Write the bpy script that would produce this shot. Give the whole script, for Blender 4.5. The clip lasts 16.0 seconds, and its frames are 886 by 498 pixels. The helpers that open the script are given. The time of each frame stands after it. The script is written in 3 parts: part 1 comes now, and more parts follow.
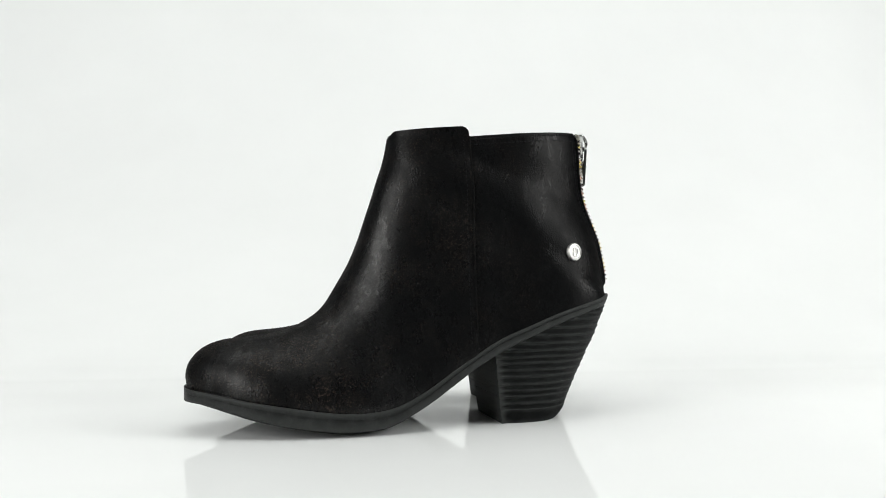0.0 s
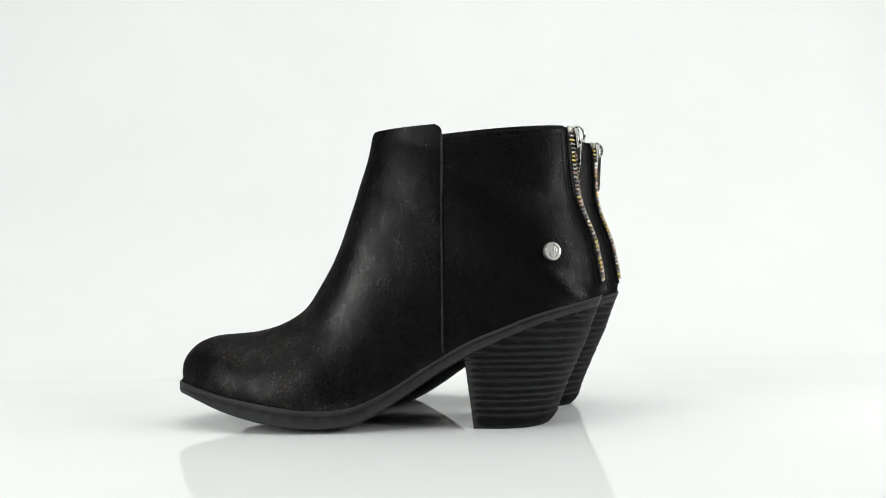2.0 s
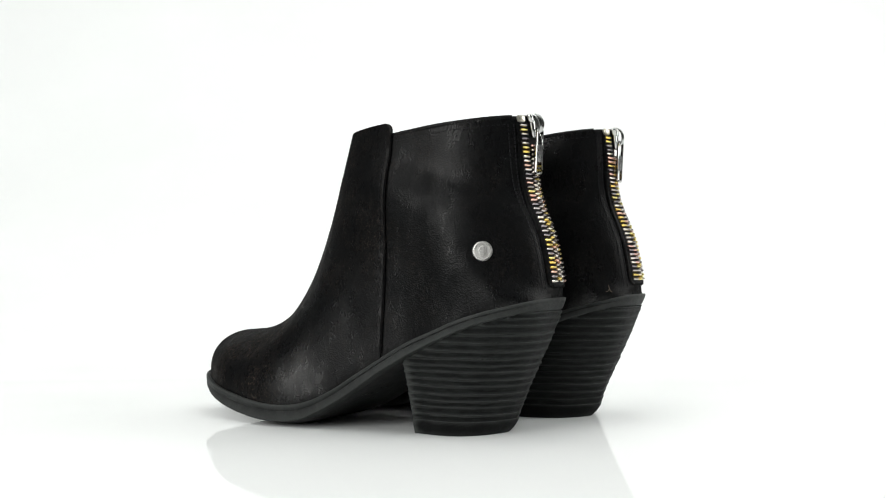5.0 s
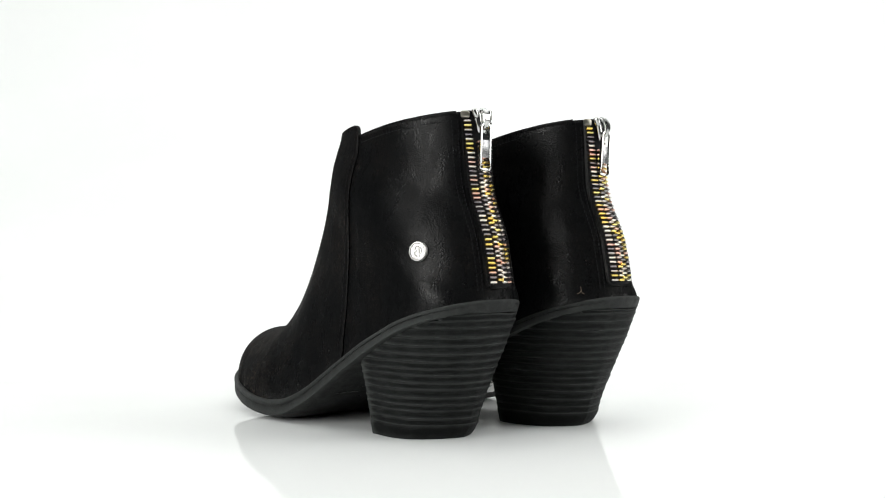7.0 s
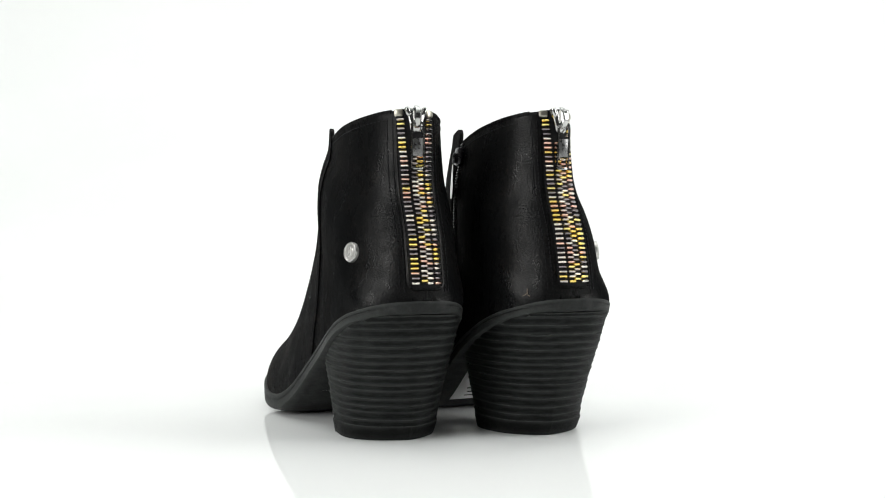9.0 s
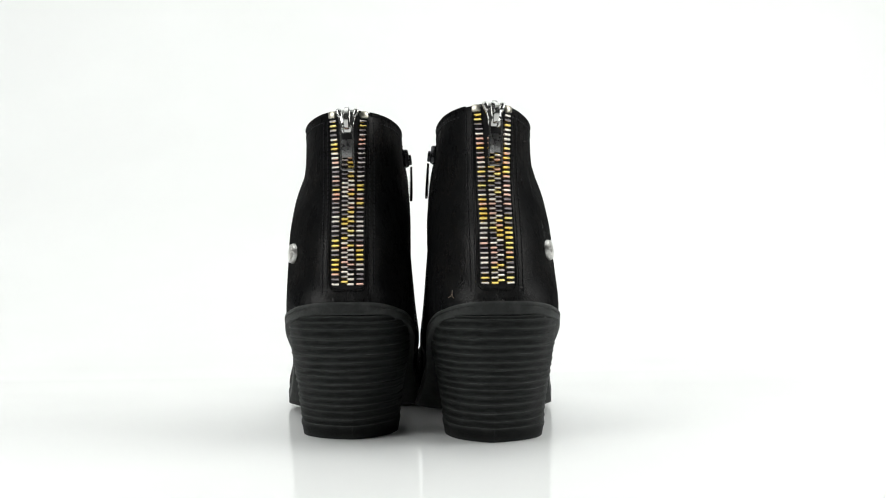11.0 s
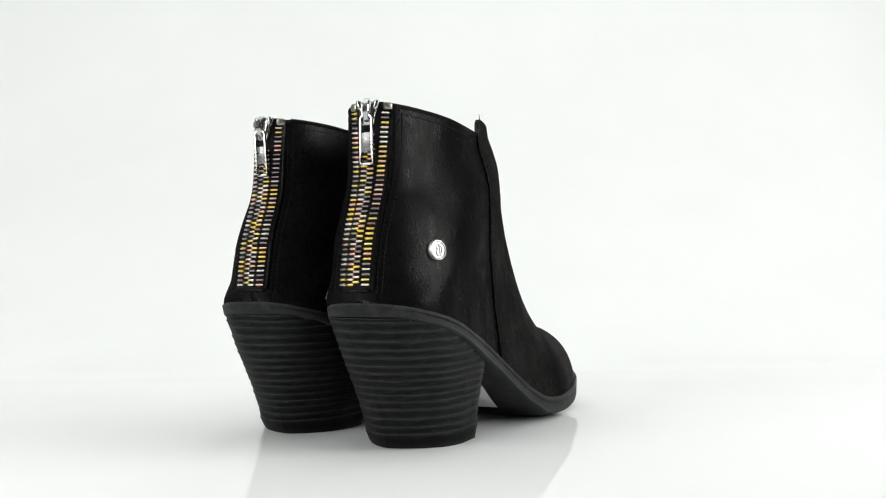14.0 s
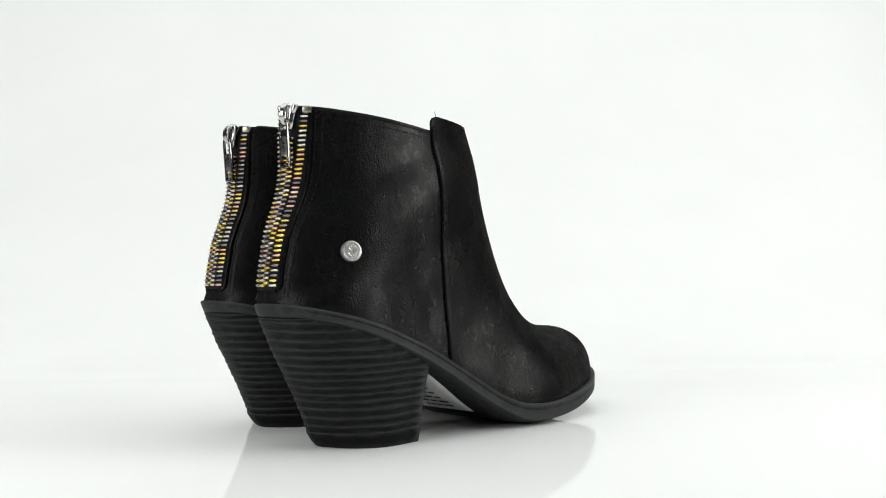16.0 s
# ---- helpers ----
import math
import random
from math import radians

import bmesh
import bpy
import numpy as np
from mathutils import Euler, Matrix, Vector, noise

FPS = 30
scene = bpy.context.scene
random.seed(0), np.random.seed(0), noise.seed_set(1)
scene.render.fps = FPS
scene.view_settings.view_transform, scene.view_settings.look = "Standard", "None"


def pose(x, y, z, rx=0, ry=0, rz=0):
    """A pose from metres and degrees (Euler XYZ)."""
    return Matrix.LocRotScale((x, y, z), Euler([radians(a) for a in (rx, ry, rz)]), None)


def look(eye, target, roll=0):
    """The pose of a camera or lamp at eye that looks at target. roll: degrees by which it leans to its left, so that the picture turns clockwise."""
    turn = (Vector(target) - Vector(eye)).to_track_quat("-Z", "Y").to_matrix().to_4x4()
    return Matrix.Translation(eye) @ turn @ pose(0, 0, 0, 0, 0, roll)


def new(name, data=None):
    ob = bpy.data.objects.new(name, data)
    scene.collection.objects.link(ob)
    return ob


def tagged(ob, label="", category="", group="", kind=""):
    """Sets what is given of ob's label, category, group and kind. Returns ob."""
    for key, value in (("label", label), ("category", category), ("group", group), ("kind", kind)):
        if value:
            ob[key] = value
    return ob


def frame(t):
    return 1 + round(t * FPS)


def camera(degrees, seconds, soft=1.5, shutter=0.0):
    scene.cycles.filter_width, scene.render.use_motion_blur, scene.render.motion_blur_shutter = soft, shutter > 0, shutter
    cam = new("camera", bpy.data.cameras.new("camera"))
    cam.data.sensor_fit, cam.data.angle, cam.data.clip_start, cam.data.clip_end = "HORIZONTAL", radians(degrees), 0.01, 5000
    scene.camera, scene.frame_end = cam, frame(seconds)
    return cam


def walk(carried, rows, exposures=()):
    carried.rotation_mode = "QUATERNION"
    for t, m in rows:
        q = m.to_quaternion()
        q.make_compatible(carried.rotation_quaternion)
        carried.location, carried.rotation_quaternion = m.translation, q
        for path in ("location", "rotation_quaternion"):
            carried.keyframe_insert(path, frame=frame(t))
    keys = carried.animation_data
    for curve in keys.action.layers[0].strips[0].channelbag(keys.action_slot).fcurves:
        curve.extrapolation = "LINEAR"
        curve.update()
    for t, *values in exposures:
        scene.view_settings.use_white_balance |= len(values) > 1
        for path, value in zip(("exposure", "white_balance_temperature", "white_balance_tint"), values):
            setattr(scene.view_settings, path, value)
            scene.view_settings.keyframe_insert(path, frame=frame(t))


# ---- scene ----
# ---------------------------------------------------------------- camera and walk
from mathutils.bvhtree import BVHTree

EYE = (0.0, -0.56, 0.0851)
YAW, TILT, ROLL, LENS = 2.419, 1.355, 0.710, 51.02
cam = camera(LENS, 16.0, soft=1.0)
VIEW = pose(*EYE, 90 + TILT, 0, -YAW) @ pose(0, 0, 0, 0, 0, -ROLL)
EXPOSURES = [(0.0, 0.0), (2.0, 0.02), (3.5, 0.12), (7.0, 0.22), (9.5, 0.22), (12.0, 0.08), (13.0, 0.04), (16.0, 0.04)]
walk(cam, [(0.0, VIEW), (16.0, VIEW)], EXPOSURES)

# the pair stands on a slowly turning support whose axis is the world's origin
RATE = -9.200                        # degrees a second
# heel's place and heading of the toes at the start
LEFT_STAND, RIGHT_STAND = (0.1150, -0.0047, 190.8), (0.1174, 0.0674, 191.4)

# ---------------------------------------------------------------- light
world = bpy.data.worlds.new("studio")
scene.world = world
world.use_nodes = True
world.node_tree.nodes["Background"].inputs[0].default_value = (0.9, 0.95, 1.0, 1)
world.node_tree.nodes["Background"].inputs[1].default_value = 0.05


def softbox(name, eye, target, w, h, power, colour=(0.99, 1, 0.982)):
    data = bpy.data.lights.new(name, "AREA")
    data.shape, data.size, data.size_y, data.energy, data.color = "RECTANGLE", w, h, power, colour
    ob = new(name, data)
    ob.matrix_world = look(eye, target)
    return tagged(ob, "large white fabric softbox lighting the sweep", "studio light")


softbox("softbox_top", (0, 0.02, 1.6), (0, 0.06, 0), 2.6, 1.3, 13.7)
softbox("softbox_left", (-1.1, -0.82, 0.62), (0, 0.15, 0.12), 0.75, 0.95, 12.0)
softbox("softbox_right", (1.3, -0.38, 0.62), (0, 0.05, 0.1), 0.75, 0.95, 12.5)


# ---------------------------------------------------------------- materials
def material(name, colour, rough, metal=0.0, spec=0.5):
    m = bpy.data.materials.new(name)
    m.use_nodes = True
    b = m.node_tree.nodes["Principled BSDF"]
    b.inputs["Base Color"].default_value = (*colour, 1)
    b.inputs["Roughness"].default_value = rough
    b.inputs["Metallic"].default_value = metal
    b.inputs["Specular IOR Level"].default_value = spec
    return m, m.node_tree.nodes, m.node_tree.links, b


def node(nodes, kind, **sets):
    n = nodes.new(kind)
    for key, value in sets.items():
        n.inputs[key.replace("_", " ")].default_value = value
    return n


def ramp(nodes, links, source, stops):
    r = nodes.new("ShaderNodeValToRGB")
    e = r.color_ramp.elements
    while len(e) < len(stops):
        e.new(0.5)
    for el, (at, c) in zip(e, stops):
        el.position, el.color = at, (*c, 1)
    links.new(source, r.inputs[0])
    return r


def bump(nodes, links, height, strength, distance, normal=None):
    b = node(nodes, "ShaderNodeBump", Strength=strength, Distance=distance)
    links.new(height, b.inputs["Height"])
    if normal:
        links.new(normal, b.inputs["Normal"])
    return b.outputs[0]


def leather():
    """Burnished black leather: fine pebble grain, rubbed patches with a brown and grey cast."""
    m, n, l, b = material("black_leather", (0.006, 0.006, 0.007), 0.5)
    co = n.new("ShaderNodeTexCoord").outputs["Object"]
    grain = n.new("ShaderNodeTexVoronoi")
    grain.inputs["Scale"].default_value = 1100
    l.new(co, grain.inputs["Vector"])
    fine = node(n, "ShaderNodeTexNoise", Scale=2300.0, Detail=3.0)
    l.new(co, fine.inputs["Vector"])
    rub = node(n, "ShaderNodeTexNoise", Scale=38.0, Detail=6.0, Roughness=0.62)
    l.new(co, rub.inputs["Vector"])
    tall = n.new("ShaderNodeMapping")
    tall.inputs["Scale"].default_value = (1, 1, 0.5)
    l.new(co, tall.inputs[0])
    scuff = node(n, "ShaderNodeTexNoise", Scale=170.0, Detail=9.0, Roughness=0.68)
    l.new(tall.outputs[0], scuff.inputs["Vector"])
    fleck = node(n, "ShaderNodeTexNoise", Scale=900.0, Detail=4.0, Roughness=0.7)
    l.new(co, fleck.inputs["Vector"])
    worn = ramp(n, l, rub.outputs[0], [(0.44, (0, 0, 0)), (0.72, (1, 1, 1))])
    flecks = ramp(n, l, fleck.outputs[0], [(0.52, (0, 0, 0)), (0.66, (1, 1, 1))])
    both = n.new("ShaderNodeMath")
    both.operation = "MULTIPLY"
    l.new(worn.outputs[0], both.inputs[0])
    l.new(flecks.outputs[0], both.inputs[1])
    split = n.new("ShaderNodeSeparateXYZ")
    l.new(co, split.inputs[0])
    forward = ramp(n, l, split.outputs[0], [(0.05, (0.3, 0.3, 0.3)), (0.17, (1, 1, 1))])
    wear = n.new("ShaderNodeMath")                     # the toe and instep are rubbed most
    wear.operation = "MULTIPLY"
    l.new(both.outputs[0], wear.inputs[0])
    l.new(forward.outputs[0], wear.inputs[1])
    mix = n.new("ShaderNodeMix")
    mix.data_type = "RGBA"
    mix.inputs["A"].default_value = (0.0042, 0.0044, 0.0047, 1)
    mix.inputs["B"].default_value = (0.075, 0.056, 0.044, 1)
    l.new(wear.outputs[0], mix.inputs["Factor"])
    l.new(mix.outputs["Result"], b.inputs["Base Color"])
    b.inputs["Specular IOR Level"].default_value = 0.0
    rough = ramp(n, l, scuff.outputs[0], [(0.3, (0.34, 0.34, 0.34)), (0.7, (0.23, 0.23, 0.23))])
    patch = node(n, "ShaderNodeTexNoise", Scale=24.0, Detail=6.0, Roughness=0.65)
    l.new(tall.outputs[0], patch.inputs["Vector"])
    burnish = ramp(n, l, patch.outputs[0], [(0.36, (0.3, 0.3, 0.3)), (0.52, (0.75, 0.75, 0.75)), (0.7, (1.7, 1.7, 1.7))])
    shine = ramp(n, l, scuff.outputs[0], [(0.34, (0.030, 0.030, 0.030)), (0.54, (0.043, 0.043, 0.043)), (0.74, (0.062, 0.062, 0.062))])
    pebble = ramp(n, l, grain.outputs["Distance"], [(0.10, (1.2, 1.2, 1.2)), (0.6, (0.7, 0.7, 0.7))])
    gloss = shine.outputs[0]
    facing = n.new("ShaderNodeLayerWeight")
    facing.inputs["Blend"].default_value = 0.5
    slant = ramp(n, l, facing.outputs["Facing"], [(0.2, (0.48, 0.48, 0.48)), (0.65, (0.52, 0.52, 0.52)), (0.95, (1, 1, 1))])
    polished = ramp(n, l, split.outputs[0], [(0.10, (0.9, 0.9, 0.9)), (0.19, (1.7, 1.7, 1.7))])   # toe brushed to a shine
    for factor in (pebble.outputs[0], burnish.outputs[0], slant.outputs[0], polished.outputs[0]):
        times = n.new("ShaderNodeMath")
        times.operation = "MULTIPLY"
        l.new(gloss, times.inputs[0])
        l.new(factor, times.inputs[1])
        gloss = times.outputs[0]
    polish = n.new("ShaderNodeBsdfGlossy")
    polish.inputs["Color"].default_value = (1.0, 0.985, 0.97, 1)
    l.new(rough.outputs[0], polish.inputs["Roughness"])
    first = bump(n, l, grain.outputs["Distance"], 0.34, 0.00035)
    second = bump(n, l, fine.outputs[0], 0.15, 0.0001, first)
    third = bump(n, l, scuff.outputs[0], 0.05, 0.0006, bump(n, l, rub.outputs[0], 0.10, 0.002, second))
    l.new(third, b.inputs["Normal"])
    l.new(third, polish.inputs["Normal"])
    coat = n.new("ShaderNodeMixShader")
    l.new(gloss, coat.inputs[0])
    l.new(b.outputs[0], coat.inputs[1])
    l.new(polish.outputs[0], coat.inputs[2])
    l.new(coat.outputs[0], n["Material Output"].inputs["Surface"])
    return m


def rubber(name, dark, light, scale=(1, 1, 1), spec=0.35):
    m, n, l, b = material(name, dark, 0.6, spec=spec)
    co = n.new("ShaderNodeTexCoord").outputs["Object"]
    mp = n.new("ShaderNodeMapping")
    mp.inputs["Scale"].default_value = scale
    l.new(co, mp.inputs[0])
    a = node(n, "ShaderNodeTexNoise", Scale=150.0, Detail=6.0, Roughness=0.65)
    l.new(mp.outputs[0], a.inputs["Vector"])
    c = node(n, "ShaderNodeTexNoise", Scale=1400.0, Detail=3.0)
    l.new(mp.outputs[0], c.inputs["Vector"])
    r = ramp(n, l, a.outputs[0], [(0.42, dark), (0.68, light)])
    ridge = ramp(n, l, n.new("ShaderNodeNewGeometry").outputs["Pointiness"], [(0.515, (0, 0, 0)), (0.58, (1, 1, 1))])
    edge_light = n.new("ShaderNodeMix")                    # light caught by edges, put into the colour as grey
    edge_light.data_type = "RGBA"
    l.new(ridge.outputs[0], edge_light.inputs["Factor"])
    l.new(r.outputs[0], edge_light.inputs["A"])
    edge_light.inputs["B"].default_value = (0.042, 0.045, 0.043, 1)
    l.new(edge_light.outputs["Result"], b.inputs["Base Color"])
    k = ramp(n, l, c.outputs[0], [(0.3, (0.5, 0.5, 0.5)), (0.7, (0.72, 0.72, 0.72))])
    l.new(k.outputs[0], b.inputs["Roughness"])
    l.new(bump(n, l, a.outputs[0], 0.5, 0.0006, bump(n, l, c.outputs[0], 0.25, 0.0002)), b.inputs["Normal"])
    return m


def metal(name, colour, rough):
    m, n, l, b = material(name, colour, rough, 1.0)
    co = n.new("ShaderNodeTexCoord").outputs["Object"]
    a = node(n, "ShaderNodeTexNoise", Scale=700.0, Detail=4.0)
    l.new(co, a.inputs["Vector"])
    r = ramp(n, l, a.outputs[0], [(0.3, (rough * 0.7,) * 3), (0.75, (rough * 1.5,) * 3)])
    l.new(r.outputs[0], b.inputs["Roughness"])
    l.new(bump(n, l, a.outputs[0], 0.15, 0.0002), b.inputs["Normal"])
    return m


def tooth_metal():
    """Mixed plated teeth: silver, gunmetal, yellow gold and a little copper."""
    m, n, l, b = material("zip_tooth_metal", (0.6, 0.6, 0.6), 0.24, 1.0)
    info = n.new("ShaderNodeObjectInfo")
    r = ramp(n, l, info.outputs["Random"], [(0.0, (0.70, 0.66, 0.60)), (0.22, (0.22, 0.20, 0.21)), (0.42, (0.76, 0.58, 0.16)),
                                            (0.56, (0.46, 0.42, 0.40)), (0.74, (0.68, 0.44, 0.36)), (0.88, (0.80, 0.68, 0.24))])
    r.color_ramp.interpolation = "CONSTANT"
    l.new(r.outputs[0], b.inputs["Base Color"])
    co = n.new("ShaderNodeTexCoord").outputs["Object"]
    a = node(n, "ShaderNodeTexNoise", Scale=900.0, Detail=3.0)
    l.new(co, a.inputs["Vector"])
    l.new(bump(n, l, a.outputs[0], 0.2, 0.0003), b.inputs["Normal"])
    return m


def cloth(name, colour):
    m, n, l, b = material(name, colour, 0.85, spec=0.2)
    co = n.new("ShaderNodeTexCoord").outputs["Object"]
    w = n.new("ShaderNodeTexWave")
    w.inputs["Scale"].default_value = 900
    w.inputs["Distortion"].default_value = 1.5
    l.new(co, w.inputs["Vector"])
    l.new(bump(n, l, w.outputs[1], 0.4, 0.0002), b.inputs["Normal"])
    return m


def acrylic():
    """Glossy white sheet that flows up into the background, with faint smears and dust."""
    m, n, l, b = material("white_acrylic", (0.84, 0.86, 0.85), 0.06, spec=0.045)
    co = n.new("ShaderNodeTexCoord").outputs["Object"]
    a = node(n, "ShaderNodeTexNoise", Scale=5.0, Detail=5.0, Roughness=0.6)
    l.new(co, a.inputs["Vector"])
    r = ramp(n, l, a.outputs[0], [(0.3, (0.012, 0.012, 0.012)), (0.75, (0.03, 0.03, 0.03))])
    l.new(r.outputs[0], b.inputs["Roughness"])
    c = ramp(n, l, a.outputs[0], [(0.3, (0.835, 0.845, 0.84)), (0.7, (0.86, 0.87, 0.865))])
    l.new(c.outputs[0], b.inputs["Base Color"])
    return m


def plaster(name, lo, hi):
    m, n, l, b = material(name, hi, 0.9, spec=0.1)
    co = n.new("ShaderNodeTexCoord").outputs["Object"]
    a = node(n, "ShaderNodeTexNoise", Scale=2.2, Detail=3.0)
    l.new(co, a.inputs["Vector"])
    r = ramp(n, l, a.outputs[0], [(0.3, lo), (0.7, hi)])
    l.new(r.outputs[0], b.inputs["Base Color"])
    return m


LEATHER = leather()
SOLE = rubber("outsole_rubber", (0.011, 0.0118, 0.0116), (0.027, 0.0285, 0.0275), spec=0.2)
LIFT = rubber("stacked_heel", (0.0022, 0.0026, 0.0026), (0.011, 0.0124, 0.0120), (1, 1, 5), spec=0.12)
TOPPIECE = rubber("heel_tip_rubber", (0.003, 0.0034, 0.0034), (0.006, 0.0064, 0.0064), spec=0.1)
STEEL = metal("nickel", (0.50, 0.50, 0.49), 0.15)
# darker than the nickel rim: the plate's dark reflection set as colour
PLATE = metal("nickel_reflecting_dark", (0.20, 0.20, 0.20), 0.28)
STOP = metal("antique_nickel", (0.42, 0.40, 0.34), 0.32)
STUD = metal("brushed_silver", (0.60, 0.59, 0.57), 0.42)
DARKSTEEL = metal("gunmetal", (0.10, 0.10, 0.105), 0.28)
TEETH = tooth_metal()
TAPE = cloth("zip_tape", (0.008, 0.008, 0.009))
THREAD = cloth("black_thread", (0.010, 0.010, 0.011))
LINT = cloth("tan_thread", (0.14, 0.11, 0.085))
LINING = cloth("lining", (0.03, 0.028, 0.026))
PAPER = material("white_sticker", (0.78, 0.78, 0.77), 0.5)[0]
INK = material("sticker_ink", (0.06, 0.06, 0.06), 0.6)[0]
ACRYLIC = acrylic()
PAINT = plaster("bounce_white", (0.80, 0.82, 0.81), (0.84, 0.86, 0.85))
DARKWALL = plaster("grey_wall", (0.05, 0.05, 0.05), (0.08, 0.08, 0.08))


# ---------------------------------------------------------------- mesh helpers
def obj(name, bm, mat, parent=None, label="", smooth=True, flip=False):
    if flip:
        bmesh.ops.reverse_faces(bm, faces=bm.faces)
    me = bpy.data.meshes.new(name)
    bm.to_mesh(me)
    bm.free()
    me.materials.append(mat)
    if smooth:
        me.polygons.foreach_set("use_smooth", [True] * len(me.polygons))
        me.set_sharp_from_angle(angle=radians(42))
    ob = new(name, me)
    ob.parent = parent
    return tagged(ob, label)


part = obj


def grid(bm, rows, closed=False):
    """Skins a list of equal rows of points."""
    vs = [[bm.verts.new(p) for p in r] for r in rows]
    for a, b in zip(vs, vs[1:]):
        n = len(a)
        for i in range(n if closed else n - 1):
            j = (i + 1) % n
            try:
                bm.faces.new((a[i], a[j], b[j], b[i]))
            except ValueError:
                pass
    return vs


def spline(points, x):
    """Smooth value at x through (x, value...) points in rising x."""
    xs = [p[0] for p in points]
    if x <= xs[0]:
        return np.array(points[0][1:], float)
    if x >= xs[-1]:
        return np.array(points[-1][1:], float)
    k = max(i for i in range(len(xs)) if xs[i] <= x)
    p = [np.array(points[min(max(k + d, 0), len(xs) - 1)][1:], float) for d in (-1, 0, 1, 2)]
    q = [xs[min(max(k + d, 0), len(xs) - 1)] for d in (-1, 0, 1, 2)]
    h = q[2] - q[1]
    m1 = (p[2] - p[0]) / max(q[2] - q[0], 1e-9)
    m2 = (p[3] - p[1]) / max(q[3] - q[1], 1e-9)
    s = (x - q[1]) / h
    return ((2 * s**3 - 3 * s**2 + 1) * p[1] + (s**3 - 2 * s**2 + s) * h * m1
            + (-2 * s**3 + 3 * s**2) * p[2] + (s**3 - s**2) * h * m2)


def tube(bm, path, r, sides=6):
    """A thin round cord along a path."""
    path = [Vector(p) for p in path]
    rows = []
    for i, p in enumerate(path):
        d = (path[min(i + 1, len(path) - 1)] - path[max(i - 1, 0)]).normalized()
        a = d.cross(Vector((0.31, 0.77, 0.55))).normalized()
        b = d.cross(a)
        rows.append([p + (a * math.cos(t) + b * math.sin(t)) * r for t in (2 * math.pi * k / sides for k in range(sides))])
    vs = grid(bm, rows, True)
    bm.faces.new(vs[0][::-1])
    bm.faces.new(vs[-1])


def block(bm, sx, sy, sz, m=Matrix(), bevel=0.0, segments=2):
    b2 = bmesh.new()
    bmesh.ops.create_cube(b2, size=1, matrix=Matrix.Diagonal((sx, sy, sz, 1)))
    if bevel:
        bmesh.ops.bevel(b2, geom=b2.edges[:], offset=bevel, segments=segments, affect="EDGES", profile=0.5)
    b2.transform(m)
    me = bpy.data.meshes.new("tmp")
    b2.to_mesh(me)
    b2.free()
    bm.from_mesh(me)
    bpy.data.meshes.remove(me)


# ---------------------------------------------------------------- the studio
def sweep():
    """Floor and background: one white sheet, flat to the rear and then curved up."""
    bm = bmesh.new()
    prof = [(y, 0.0) for y in (-1.6, -0.9, -0.5, -0.25, 0, 0.12, 0.2)]
    prof += [(0.2 + 0.75 * math.sin(a), 0.75 - 0.75 * math.cos(a)) for a in (math.pi / 2 * k / 28 for k in range(1, 29))]
    prof += [(0.95, z) for z in (1.0, 1.4, 1.8)]
    top = [[Vector((x, y, z)) for x in (-1.7, -0.8, 0, 0.8, 1.7)] for y, z in prof]
    grid(bm, top)
    ob = obj("backdrop", bm, ACRYLIC)
    s = ob.modifiers.new("sheet", "SOLIDIFY")
    s.thickness, s.offset = 0.004, -1
    return tagged(ob, "glossy white acrylic sheet curving up behind", "backdrop", kind="structure")


def wall(name, size, at, mat, label):
    bm = bmesh.new()
    block(bm, *size, Matrix.Translation(at))
    return tagged(obj(name, bm, mat, smooth=False), label, "wall", kind="structure")


sweep()
# both side walls are added out of view, dark to deepen the leather's reflections
wall("unseen_wall_left", (0.03, 3.2, 1.84), (-1.72, -0.1, 0.9), DARKWALL, "unseen dark grey side wall, added to darken reflections in the leather")
wall("unseen_wall_right", (0.03, 3.2, 1.84), (1.72, -0.1, 0.9), DARKWALL, "unseen dark grey side wall, added to darken reflections in the leather")
wall("wall_front", (3.5, 0.03, 1.84), (0, -1.66, 0.9), DARKWALL, "dark grey room wall behind the camera")
# white panel added overhead, out of view, to bounce light onto the set
wall("bounce_ceiling", (3.5, 3.2, 0.03), (0, -0.1, 1.84), PAINT, "unseen white ceiling, added to bounce light")

# ---------------------------------------------------------------- the boot's lines, in millimetres
# bottom or back point and top or front point of each cross section, toe to collar
SECTIONS = [(236.5, 27.2, 237.5, 29.5), (232, 27, 235.6, 36.5), (225, 25.5, 229, 43.6), (215, 21.5, 219, 47.6), (203, 18, 206, 49.4),
            (190, 15.2, 195, 50.6), (175, 12.6, 183, 53.2), (160, 10.6, 172.5, 58), (143, 10.2, 163.5, 65), (125, 14, 156, 76), (105, 25.5, 149.5, 88),
            (84, 39, 144, 101), (60, 51, 138.8, 115), (35, 60, 134.8, 126), (12, 66.8, 131.5, 136.5), (-3, 70.5, 128.8, 145), (-3.7, 80.7, 127, 152),
            (-1.6, 93.6, 125.8, 157.5), (2.6, 107, 125, 161.5), (7, 118.5, 124.3, 165)]
COLLAR = [(9.7, 130, 123.7, 168), (10.8, 143, 123.2, 170), (11.2, 155.5, 122.8, 173), (12, 174, 122, 177)]
SECTIONS = SECTIONS + COLLAR
